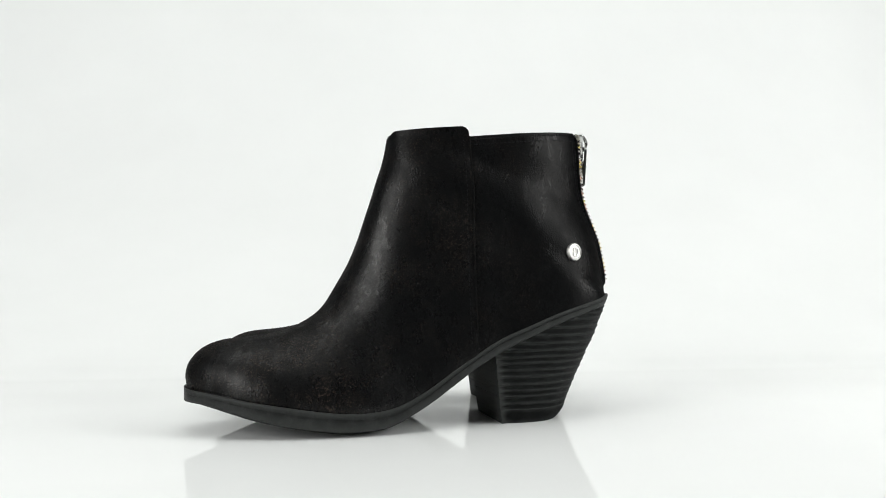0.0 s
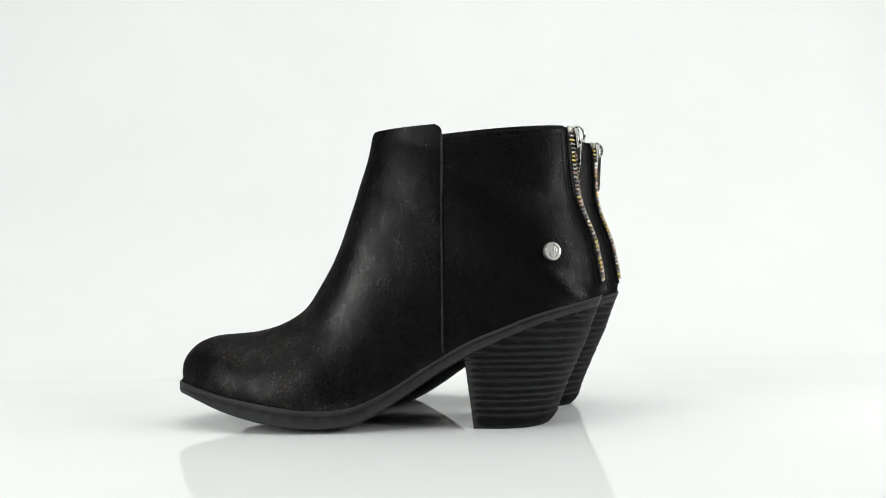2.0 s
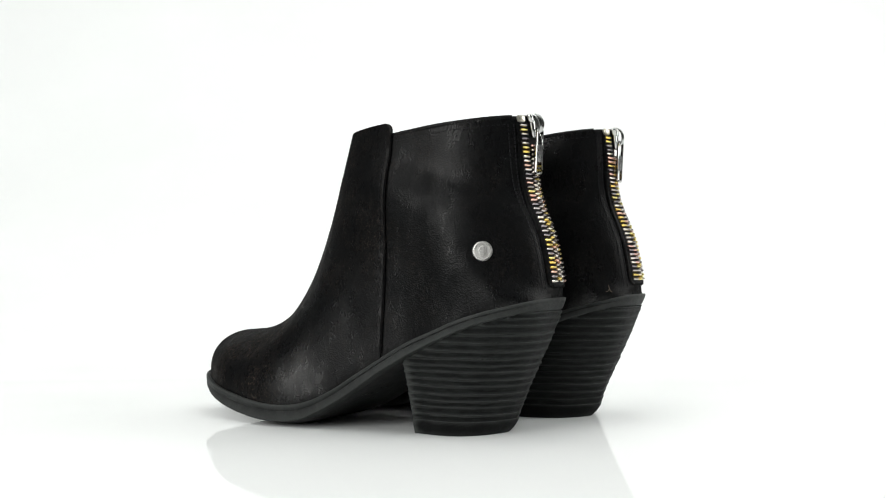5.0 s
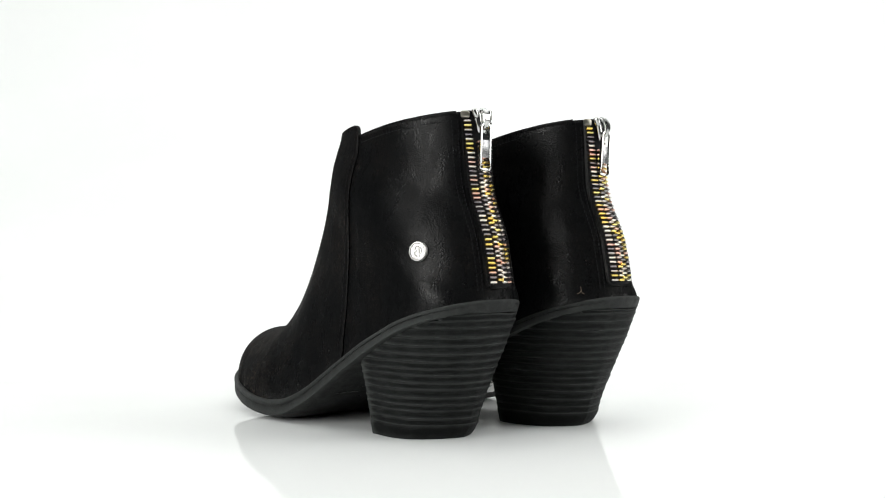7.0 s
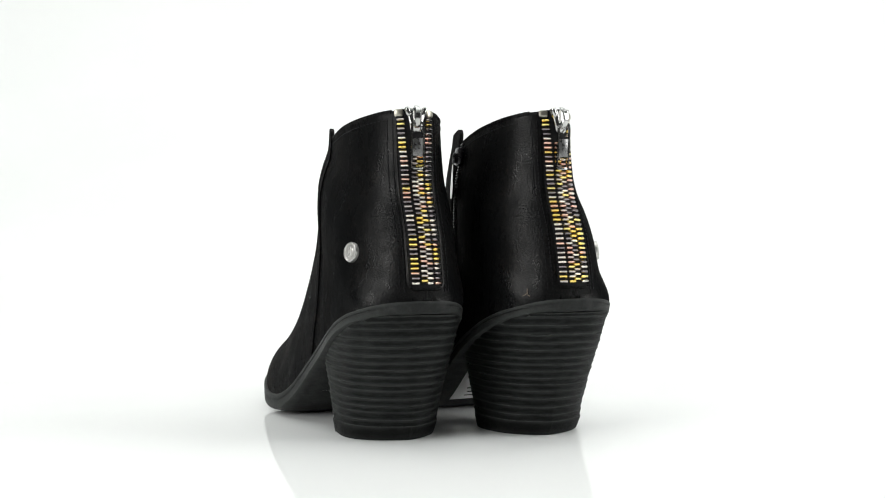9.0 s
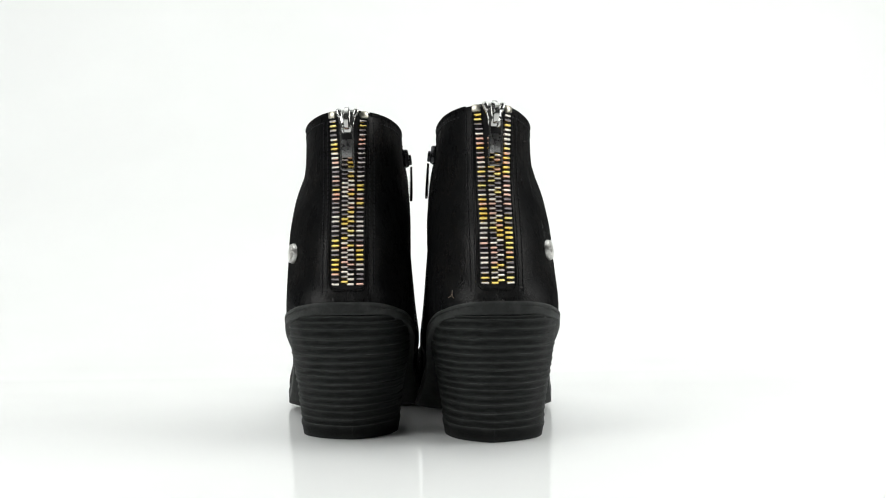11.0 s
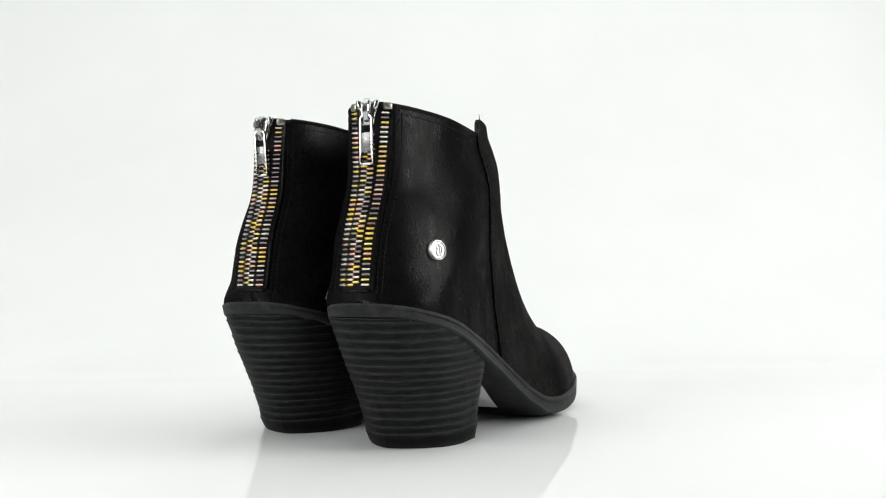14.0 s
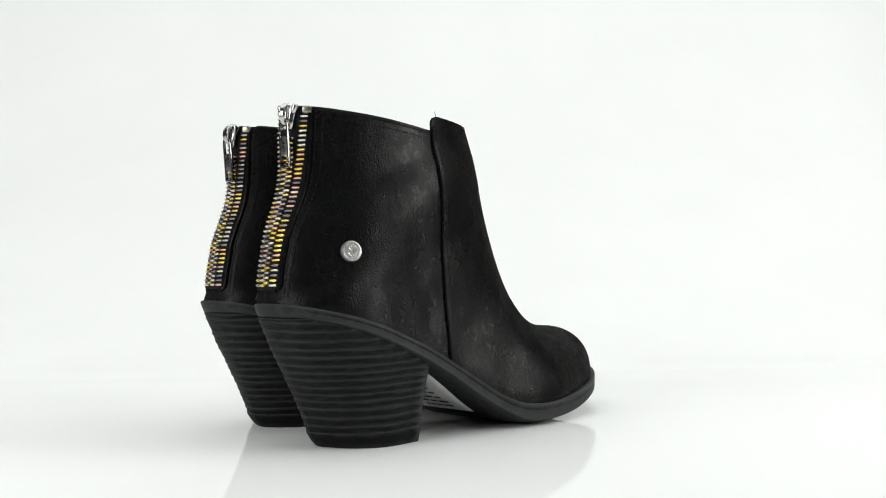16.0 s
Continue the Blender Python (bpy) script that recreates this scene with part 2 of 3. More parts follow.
# half width of the last at the feather line: u, outer, inner
LAST = [(-3.2, 0, 0), (-2.7, 9.0, 6.4), (-0.5, 16.3, 12.6), (5, 23.6, 18.9), (12, 28.2, 23.3), (24, 32.8, 27.8), (45, 35.1, 30.9), (70, 35, 31), (90, 36, 29), (110, 38.5, 30), (130, 42.5, 32), (150, 45, 34.5),
        (172, 44.5, 37), (190, 41, 36.5), (205, 35.5, 35), (217, 28, 31.5), (226, 20.5, 26.5), (232, 13.5, 20.5), (235.5, 6.5, 13.5), (237, -3.5, 3.5)]
FEATHER = [(-5, 70.6), (0, 69.6), (23, 64), (38, 59.5), (53, 53.6), (69, 47.2), (84, 39.0), (99, 29.9), (114, 20.6), (130, 13.7), (145, 11.6), (160, 12),
           (175, 13.9), (190, 16.2), (205, 18.5), (220, 21.2), (231, 22.8), (240, 23.7)]
BOTTOM = [(-5, 64.9), (0, 63.9), (23, 58.3), (38, 53.4), (53, 47.2), (69, 40), (74, 37.2), (84, 31.7), (96, 23.7), (108, 15.2), (120, 7.8), (132, 2.2), (145, 0.2),
          (160, 0.4), (175, 2.2), (190, 4.9), (205, 8.5), (220, 12.9), (226, 14.5), (231, 15.7), (240, 16.6)]
# width of the shaft across each section: section number, low, high, where the back rounding ends, where the front rounding begins
GIRTH = [(0, 6, 5, 0.3, 0.15), (3, 33, 30, 0.25, 0.12), (6, 44.5, 38, 0.2, 0.1), (9, 40, 30, 0.2, 0.2), (11, 35.5, 27, 0.2, 0.32), (13, 33.5, 26, 0.22, 0.42),
         (15, 34.5, 27, 0.44, 0.5), (17, 33.8, 26.2, 0.50, 0.44), (19, 29, 25, 0.48, 0.36), (21, 26.8, 24.3, 0.46, 0.36), (23, 26.6, 24.2, 0.46, 0.36)]
SEAM, TOP_FRONT = 84.0, ((85, 165.8), (124, 164.2))


def ring(k, fuller, n=40):
    """Cross section number k (fractional): points from the outer feather line over the top to the inner one."""
    bu, bz, fu, fz = spline([(i, *s) for i, s in enumerate(SECTIONS)], k)
    lo, hi, h0, h1 = spline(GIRTH, k)
    if k < 14.5:
        bz = spline(FEATHER, bu)[0] - 0.8
    outer, inner = spline(LAST, bu) if k < 15 else (0.0, 0.0)
    skew = 1.0 - 0.12 * max(0.0, 1 - k / 11)          # inner side fuller
    pts = []
    for side, base in ((1, outer), (-1, inner)):
        half = []
        for i in range(n + 1):
            a = i / n
            h = 0.5 - 0.5 * math.cos(math.pi * a)
            full = (lo + (hi - lo) * h)
            if k < 11:
                blend = min(1, max(0, (11 - k) / 3))
                full = full * (1 - blend) + base * (1.02 + (hi / lo - 1) * h) * blend
            if side > 0:
                full *= 1 + 0.080 * min(1, max(0, (k - 12) / 2)) * min(1, max(0, (19 - k) / 3))
                full += 2.6 * max(0.0, 1 - abs(k - 8.8) / 4.6)
            if side < 0 and k >= 8:
                full *= 0.97 + fuller * min(1, max(0, (k - 15) / 4))
            v = full
            if h < h0:
                sharp = 2.0 - 0.12 * min(1, max(0, (k - 14) / 3))
                v = base + (full - base) * max(0, 1 - ((h0 - h) / h0) ** sharp) ** (1 / sharp)
            if h > h1:
                blunt = min(1, max(0, (k - 9) / 4))
                v *= max(0, 1 - ((h - h1) / (1 - h1)) ** (2.15 + 0.65 * blunt)) ** (1 / (1.85 + 0.37 * blunt))
            half.append(Vector((bu + (fu - bu) * h, side * v, bz + (fz - bz) * h)) * 0.001)
        pts.append(half)
    return pts[0] + pts[1][-2::-1]


def upper_mesh(fuller, lean, reach, slack):
    bm = bmesh.new()
    ks = np.concatenate([np.linspace(0, 2, 14)[:-1], np.linspace(2, len(SECTIONS) - 1, 130)])
    rows = [ring(float(k), fuller) for k in ks]
    grid(bm, rows)
    bmesh.ops.remove_doubles(bm, verts=bm.verts, dist=0.00002)
    bmesh.ops.recalc_face_normals(bm, faces=bm.faces)
    for _ in range(2):
        bmesh.ops.smooth_vert(bm, verts=[v for v in bm.verts if not v.is_boundary], factor=0.5, use_axis_x=True, use_axis_y=True, use_axis_z=True)
    counter = [v for v in bm.verts if not v.is_boundary and v.co.x < 0.05 and v.co.z < 0.098]
    for _ in range(14):
        bmesh.ops.smooth_vert(bm, verts=counter, factor=0.5, use_axis_x=True, use_axis_y=True, use_axis_z=True)
    for v in bm.verts:                                  # the shaft stands a little askew
        rise = min(1, max(0, (v.co.z - 0.07) / 0.07))
        v.co.y += lean * min(1, max(0, (v.co.x - 0.06) / 0.06)) * rise - slack * min(1, max(0, (0.08 - v.co.x) / 0.05)) * rise
        v.co.x += reach * min(1, max(0, (v.co.x - 0.086) / 0.03)) * rise
    bm.normal_update()
    for v in bm.verts:                                  # hand-made unevenness
        if not v.is_boundary:
            v.co += v.normal * 0.0007 * noise.noise(v.co * 32)
    bm.normal_update()
    return bm


def cut(bm, at, normal, above=-1.0):
    """Keeps the side of the plane that the normal turns away from, for what lies higher than above."""
    geom = [f for f in bm.faces if f.calc_center_median().z > above]
    geom += list({e for f in geom for e in f.edges}) + list({v for f in geom for v in f.verts})
    bmesh.ops.bisect_plane(bm, geom=geom, dist=1e-7, plane_co=[c * 0.001 for c in at], plane_no=normal, clear_outer=True)


def slope(line):
    (u0, z0), (u1, z1) = line
    d = Vector((u1 - u0, 0, z1 - z0)).normalized()
    return (u0, 0, z0), (-d.z, 0, d.x)


def mirrored(bm, s):
    if s < 0:
        bm.transform(Matrix.Diagonal((1, -1, 1, 1)))
        bmesh.ops.reverse_faces(bm, faces=bm.faces)
    return bm


def outsole_mesh():
    bm = bmesh.new()
    n, m = 110, 14
    rows = []
    for i in range(n + 1):
        u = 118.0 - 121.4 * math.cos(math.pi * i / n)
        us = 116.9 + (u - 118.0) * 120.1 / 121.4
        o, q = spline(LAST, us)
        g = (0.2 + 2.6 * min(1, max(0, (u - 70) / 40))) * min(1, (o + q) / 24)
        tuck = 2.2 * max(0, 1 - (u + 4) / 40)
        o, q = o + g, q + g
        zt, zb = spline(FEATHER, u)[0], spline(BOTTOM, u)[0]
        ringp = []
        lean = 0.975
        for j in range(m + 1):
            ringp.append((u, -q + (o + q) * j / m, zt + 0.6))
        lip = 0.5 * min(1, (o + q) / 8)
        hb = zt - zb
        ringp.append((u, o + lip, zt))
        ringp.append((u + tuck * 0.15, o + lip, zt - 0.20 * hb))
        ringp.append((u + tuck * 0.2, o + lip * 0.1, zt - 0.26 * hb))
        ringp.append((u + tuck * 0.25, o + lip * 0.8, zt - 0.33 * hb))
        zl = zb + 1.2 + 1.9 * min(1, max(0, (u - 95) / 30))
        ringp.append((u + tuck * 0.85, o + lip * 0.6, zl))
        for j in range(m + 1):
            f = 1 - 2 * j / m
            e = 0.5 * (abs(f) > 0.99) + 1.9 * abs(f) ** 5 * min(1, max(0, (u - 95) / 30))
            ringp.append((u + tuck, ((o - q) / 2 + (o + q) / 2 * f) * lean, zb + e))
        ringp.append((u + tuck * 0.85, -q - lip * 0.6, zl))
        ringp.append((u + tuck * 0.25, -q - lip * 0.8, zt - 0.33 * hb))
        ringp.append((u + tuck * 0.2, -q - lip * 0.1, zt - 0.26 * hb))
        ringp.append((u + tuck * 0.15, -q - lip, zt - 0.20 * hb))
        ringp.append((u, -q - lip, zt))
        rows.append([Vector(p) * 0.001 for p in ringp])
    ends = grid(bm, rows, True)
    bm.faces.new(ends[0])
    bm.faces.new(ends[-1])
    bmesh.ops.remove_doubles(bm, verts=bm.verts, dist=0.00005)
    bmesh.ops.recalc_face_normals(bm, faces=bm.faces)
    for e in bm.edges:                                  # crisp trimmed edges
        if len(e.link_faces) == 2 and e.calc_face_angle() > radians(38):
            e.smooth = False
    return bm


BACK = [(0, 27.5), (3, 24.5), (8, 22), (16, 18.8), (31, 12.3), (47, 5.2), (58, 1.4), (66, -1.6)]
HEEL_W = [(0, 26.0), (8, 27), (27, 29.3), (40, 31.2), (58, 33.0), (66, 33.3)]


def heel_outline(z, foot, grow=0.0, n=44):
    """A rounded back and a flat front, at height z, for a layer that begins at height foot."""
    back, w = spline(BACK, z)[0] - grow, spline(HEEL_W, z)[0] + grow
    front = limit = 68.0 + 4.4 * min(z, 38) / 38
    if foot > 34:                                      # the upper layers run out under the slanting outsole
        limit = max(u for u in np.arange(-3, 74, 0.5) if spline(BOTTOM, u)[0] >= foot)
    power = 0.88 + 1.0 * max(0.0, 1 - z / 60)           # rounder towards the ground
    pts = []
    for side in (1, -1):
        half = []
        reach = 76.2 * (min(front, limit) - back) / (front - back)
        for i in range(n // 2 + 1):
            u = -3.2 + reach * (1 - math.cos(math.pi / 2 * i / (n // 2)))
            f = spline(LAST, u)[0 if side > 0 else 1] / 34
            half.append((back + (front - back) * (u + 3.2) / 76.2, side * w * max(f, 0) ** power))
        pts.append(half)
    return pts[0][::-1] + pts[1][1:]


def layer_mesh(z0, z1, grow, seed, groove=0.75, wave=0.35):
    bm = bmesh.new()
    rows = []
    for f, g in ((0.0, -0.2 * groove), (0.30, -0.1 * groove), (0.56, -0.1 * groove), (0.70, 0.4 * groove), (0.80, 0.5 * groove), (0.90, 0.25 * groove), (1.0, -0.2 * groove)):
        z = z0 + (z1 - z0) * f
        pts = heel_outline(z, z0, grow + g)
        row = []
        for x, y in pts:
            wob = noise.noise(Vector((x * 0.07, y * 0.07, seed * 3.1)))
            wob2 = noise.noise(Vector((x * 0.35, y * 0.35, z * 1.5 + seed)))
            row.append(Vector((x + 0.22 * wob2, y + 0.22 * wob2 * (1 if y > 0 else -1), z + wave * wob)) * 0.001)
        rows.append(row)
    vs = grid(bm, rows, True)
    bm.faces.new(vs[0])
    bm.faces.new(vs[-1][::-1])
    bmesh.ops.recalc_face_normals(bm, faces=bm.faces)
    return bm


def tooth_mesh(length, pitch):
    """One rounded zip tooth, long across the chain."""
    bm = bmesh.new()
    rows = []
    for y, r in ((-0.5, 0.45), (-0.44, 0.85), (-0.3, 1.0), (0.3, 1.0), (0.44, 0.85), (0.5, 0.45)):
        rows.append([Vector((0.0016 * r * math.cos(a), y * length, 0.355 * pitch * r * math.sin(a))) for a in (2 * math.pi * k / 10 for k in range(10))])
    ends = grid(bm, rows, True)
    bm.faces.new(ends[0])
    bm.faces.new(ends[-1])
    bmesh.ops.recalc_face_normals(bm, faces=bm.faces)
    return bm


def on_skin(tree, origin, way):
    hit, nrm, _, _ = tree.ray_cast(Vector(origin) * 0.001, Vector(way).normalized())
    if hit is None:
        return None, None
    if nrm.dot(Vector(way)) > 0:
        nrm = -nrm
    return hit, nrm


def frame_at(at, nrm, up=Vector((0, 0, 1))):
    """x outward from the skin, z upward along it."""
    side = up.cross(nrm).normalized()
    z = nrm.cross(side)
    return Matrix.Translation(at) @ Matrix((nrm, side, z)).transposed().to_4x4()


TOOTH_SHORT = TOOTH_LONG = None


def boot(s, label, tooth_rng):
    root = tagged(new("ankle_boot"), label, "boot", group="pair of ankle boots")
    root.empty_display_size = 0.02
    base = upper_mesh(0.05, 0.0, 0.0, 0.0) if s > 0 else upper_mesh(-0.02, 0.0008, 0.003, 0.0026)
    top_back = ((12, 164.8), (84, 159.3 if s > 0 else 157.2))      # one collar sits lower at the seam
    tree = BVHTree.FromBMesh(base)                      # outer side is +y here, mirrored at the end

    # back quarters
    for name, way in (("outer_quarter", 1), ("inner_quarter", -1)):
        bm = base.copy()
        cut(bm, (SEAM + 2.0, 0, 0), (1, 0, 0))
        cut(bm, *slope(top_back))
        cut(bm, (0, 0, 0), (0, -way, 0))
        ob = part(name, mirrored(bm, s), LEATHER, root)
        m = ob.modifiers.new("thickness", "SOLIDIFY")
        m.thickness, m.offset = 0.0018, -1
    # vamp with the front of the shaft, lapped over the quarters
    bm = base.copy()
    cut(bm, (SEAM, 0, 0), (-1, 0, 0))
    cut(bm, *slope(TOP_FRONT))
    for a in (18, 42, 66):                             # rounded corners of the lap and of the front
        n = (-math.cos(radians(a)), 0, math.sin(radians(a)))
        cut(bm, (88.2 + 4.2 * n[0], 0, 161.4 + 4.2 * n[2]), n, 0.145)
    for a in (30, 60):
        n = (math.cos(radians(a)), 0, math.sin(radians(a)))
        cut(bm, (121 + 3.2 * n[0], 0, 161.2 + 3.2 * n[2]), n, 0.145)
    for v in bm.verts:
        v.co += v.normal * 0.0010
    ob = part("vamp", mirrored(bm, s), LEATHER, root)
    m = ob.modifiers.new("thickness", "SOLIDIFY")
    m.thickness, m.offset = 0.0022, -1
    m = ob.modifiers.new("edge", "BEVEL")
    m.width, m.segments, m.limit_method, m.angle_limit = 0.0006, 2, "ANGLE", radians(50)

    # seam cord and stitches on both sides
    for way in (1, -1):
        path = []
        for z in np.arange(42, 161, 2.0):
            hit, nrm = on_skin(tree, (SEAM - 0.3, way * 90, z), (0, -way, 0))
            if hit:
                path.append(hit + nrm * 0.0006)
        bm = bmesh.new()
        tube(bm, path, 0.0008, 6)
        part("seam_piping", mirrored(bm, s), LEATHER, root)
        bm = bmesh.new()
        for z in np.arange(46, 158, 2.6):
            hit, nrm = on_skin(tree, (SEAM + 3.0, way * 90, z), (0, -way, 0))
            if hit:
                block(bm, 0.0004, 0.0004, 0.0015, frame_at(hit + nrm * 0.0010, nrm))
        part("seam_stitching", mirrored(bm, s), THREAD, root)

    # folded collar edge with its stitch line
    for way in (1, -1):
        (u0, z0), (u1, z1) = top_back
        bm = bmesh.new()
        path = []
        for u in np.linspace(17, SEAM - 1, 30):
            z = z0 + (z1 - z0) * (u - u0) / (u1 - u0)
            hit, nrm = on_skin(tree, (u, way * 90, z - 0.4), (0, -way, 0))
            if hit:
                path.append(hit - nrm * 0.0008)
        tube(bm, path, 0.0013, 8)
        part("collar_edge", mirrored(bm, s), LEATHER, root)
        bm = bmesh.new()
        for u in np.arange(20, SEAM - 2, 2.4):
            z = z0 + (z1 - z0) * (u - u0) / (u1 - u0) - 4
            hit, nrm = on_skin(tree, (u, way * 90, z), (0, -way, 0))
            if hit:
                block(bm, 0.0004, 0.0016, 0.0005, frame_at(hit + nrm * 0.0001, nrm))
        part("collar_stitching", mirrored(bm, s), THREAD, root)

    # insole seen down the shaft
    bm = bmesh.new()
    rows = []
    for u in np.linspace(4, 150, 30):
        o, q = spline(LAST, u)
        z = spline(FEATHER, u)[0] + 2.5
        rows.append([Vector((u, -q * 0.86 + (o + q) * 0.86 * j / 8, z)) * 0.001 for j in range(9)])
    grid(bm, rows)
    ob = part("insole", mirrored(bm, s), LINING, root, "dark cloth insole")
    m = ob.modifiers.new("thickness", "SOLIDIFY")
    m.thickness = 0.0015

    # outsole and heel
    part("outsole", mirrored(outsole_mesh(), s), SOLE, root, "dark grey rubber outsole")
    heel = part("heel", mirrored(layer_mesh(2.5, 6, -0.8, 40, 0.0, 0.0), s), LIFT, root, "stacked black block heel")
    part("heel_tip", mirrored(layer_mesh(0.0, 7.6, 0.4, 50, 0.45, 0.12), s), TOPPIECE, heel, "smooth rubber heel tip")
    z, k = 7.5, 0
    while z < 62.4:
        h = 3.3 + 1.3 * tooth_rng.random()
        part("heel_layer", mirrored(layer_mesh(z, min(z + h, 64), -0.2 + 0.3 * tooth_rng.random(), k + (0 if s > 0 else 20), 0.4 + 0.35 * tooth_rng.random(), 0.5), s), LIFT, heel)
        z, k = z + h - 0.05, k + 1

    # back zip: tape, three chains of teeth, slider and pull
    bm = bmesh.new()
    rows = []
    for z in np.arange(77, 166, 2.0):
        row = []
        for y in np.linspace(-8.3, 8.3, 13):
            hit, nrm = on_skin(tree, (-60, y, min(z, 163.5)), (1, 0, 0))
            row.append(hit + nrm * 0.0004 + Vector((0, 0, max(0, z - 163.5) * 0.001)))
        rows.append(row)
    grid(bm, rows)
    bmesh.ops.recalc_face_normals(bm, faces=bm.faces)
    zipper = part("back_zipper", mirrored(bm, s), TAPE, root, "black zip tape with mixed metal teeth")
    m = zipper.modifiers.new("thickness", "SOLIDIFY")
    m.thickness, m.offset = 0.001, 0
    PITCH = 2.3
    for col, length in ((-5.4, 0.0042), (-1.3, 0.0036), (1.3, 0.0036), (5.4, 0.0042)):
        me = None
        shift = PITCH / 2 if col == 1.3 else 0
        for z in np.arange(79.2 + shift, 162, PITCH):
            if abs(col) < 3 and z > 150:
                continue
            y = col * (1 + (0.22 * min(1, max(0, (z - 134) / 26)) if abs(col) > 3 else 0)) + 0.12 * (tooth_rng.random() - 0.5)
            hit, nrm = on_skin(tree, (-60, y, z), (1, 0, 0))
            m4 = frame_at(hit + nrm * 0.0008, nrm)
            if s < 0:
                m4 = Matrix.Diagonal((1, -1, 1, 1)) @ m4 @ Matrix.Diagonal((1, -1, 1, 1))
            if me is None:
                t = part("tooth", tooth_mesh(length, PITCH * 0.001), TEETH, zipper)
                me = t.data
            else:
                t = new("tooth", me)
                t.parent = zipper
            t.matrix_basis = m4
    # leather edge stitching beside the zip
    for way in (1, -1):
        for off in (10.2, 12.3):
            bm = bmesh.new()
            for z in np.arange(76, 161, 2.2):
                hit, nrm = on_skin(tree, (-60, way * off, z), (1, 0, 0))
                if hit:
                    block(bm, 0.0004, 0.0005, 0.0015, frame_at(hit + nrm * 0.0002, nrm))
            part("zip_stitching", mirrored(bm, s), THREAD, root)
    # raised leather edge round the zip's window
    window = [(-8.5, z) for z in np.arange(163, 80, -2.2)]
    window += [(-8.5 + 3 * (1 - math.cos(a)), 80 - 3.4 * math.sin(a)) for a in np.linspace(0.2, math.pi / 2, 5)]
    window = window + [(-y, z) for y, z in window[::-1]]
    path = []
    for y, z in window:
        hit, nrm = on_skin(tree, (-60, y, z), (1, 0, 0))
        path.append(hit + nrm * 0.0004)
    bm = bmesh.new()
    tube(bm, path, 0.0010, 6)
    part("zip_facing", mirrored(bm, s), LEATHER, root)
    # slider: flared body with a crown of two shoulders and an arched bridge
    hit, nrm = on_skin(tree, (-60, 0, 159.2), (1, 0, 0))
    f = frame_at(hit + nrm * 0.0022, nrm)
    bm = bmesh.new()
    bell = [(-0.0056, 0.0026, 0.0010), (-0.0048, 0.0032, 0.0015), (-0.002, 0.0036, 0.0018), (0.0012, 0.0043, 0.0018), (0.0038, 0.0052, 0.0015), (0.0054, 0.0050, 0.0010), (0.0060, 0.0040, 0.0006)]
    grid(bm, [[f @ Vector((d * math.cos(a), w * math.copysign(abs(math.sin(a)) ** 0.7, math.sin(a)), z)) for a in (2 * math.pi * i / 20 for i in range(20))] for z, w, d in bell], True)
    for way in (1, -1):                                 # two shoulders, parted by the divider
        block(bm, 0.0034, 0.0026, 0.0050, f @ pose(0.0000, way * 0.0040, 0.0040, -way * 18), 0.0011, 3)
    bmesh.ops.recalc_face_normals(bm, faces=bm.faces)
    part("slider", mirrored(bm, s), STEEL, zipper, "polished nickel slider")
    bm = bmesh.new()
    arch = [(0.0010 + 0.0034 * math.sin(math.pi * i / 14) ** 0.6, 0.0068 - 0.0112 * i / 14) for i in range(15)]
    rows = []
    for i, (x, z) in enumerate(arch):
        w = 0.0017 - 0.0005 * abs(i / 7 - 1)
        rows.append([f @ Vector((x + h, y, z)) for y, h in ((-w, 0), (-w * 0.7, 0.0007), (w * 0.7, 0.0007), (w, 0), (w * 0.7, -0.0007), (-w * 0.7, -0.0007))])
    ends = grid(bm, rows, True)
    bm.faces.new(ends[0])
    bm.faces.new(ends[-1])
    bmesh.ops.recalc_face_normals(bm, faces=bm.faces)
    part("bridge", mirrored(bm, s), STEEL, zipper)
    # pull: a raised rim round two openings with a flat plate between them
    hang = f @ pose(0.0030, 0, -0.0008)
    hit2, nrm2 = on_skin(tree, (-60, 0, 134.6), (1, 0, 0))
    low = hit2 + nrm2 * 0.0024
    top = hang.translation
    axis = (top - low).normalized()
    sidev = Vector((0, 1, 0))
    outv = sidev.cross(axis).normalized()
    frm = Matrix.Translation(low) @ Matrix((outv, sidev, axis)).transposed().to_4x4()
    L = (top - low).length
    rim = [(y * 0.0035, z) for y, z in ((-0.72, 0.0), (-1, 0.0009), (-1, 0.006), (-0.98, L - 0.004), (-0.86, L - 0.0014), (-0.5, L - 0.0002), (0, L))]
    rim = rim + [(-y, z) for y, z in rim[-2::-1]]
    bm = bmesh.new()
    loops = []
    for k, (y, z) in enumerate(rim):
        inward = Vector((0, -y, L / 2 - z)).normalized() if k not in (2, 3, len(rim) - 3, len(rim) - 4) else Vector((0, -math.copysign(1, y), 0))
        p = Vector((0, y, z))
        loops.append([frm @ (p + inward * i + Vector((x, 0, 0))) for x, i in ((-0.0007, 0), (0.0004, 0), (0.0008, 0.0003), (0.0008, 0.0007), (0.0004, 0.0010), (-0.0007, 0.0010))])
    grid(bm, loops + [loops[0]], True)
    bmesh.ops.remove_doubles(bm, verts=bm.verts, dist=0.00001)
    block(bm, 0.0015, 0.0054, 0.0013, frm @ pose(0, 0, 0.0006), 0.0004)
    bmesh.ops.recalc_face_normals(bm, faces=bm.faces)
    pull = part("pull_tab", mirrored(bm, s), STEEL, zipper, "polished nickel pull with two openings")
    bm = bmesh.new()
    block(bm, 0.0009, 0.0056, L * 0.37, frm @ pose(-0.0001, 0, L * 0.455), 0.0003)
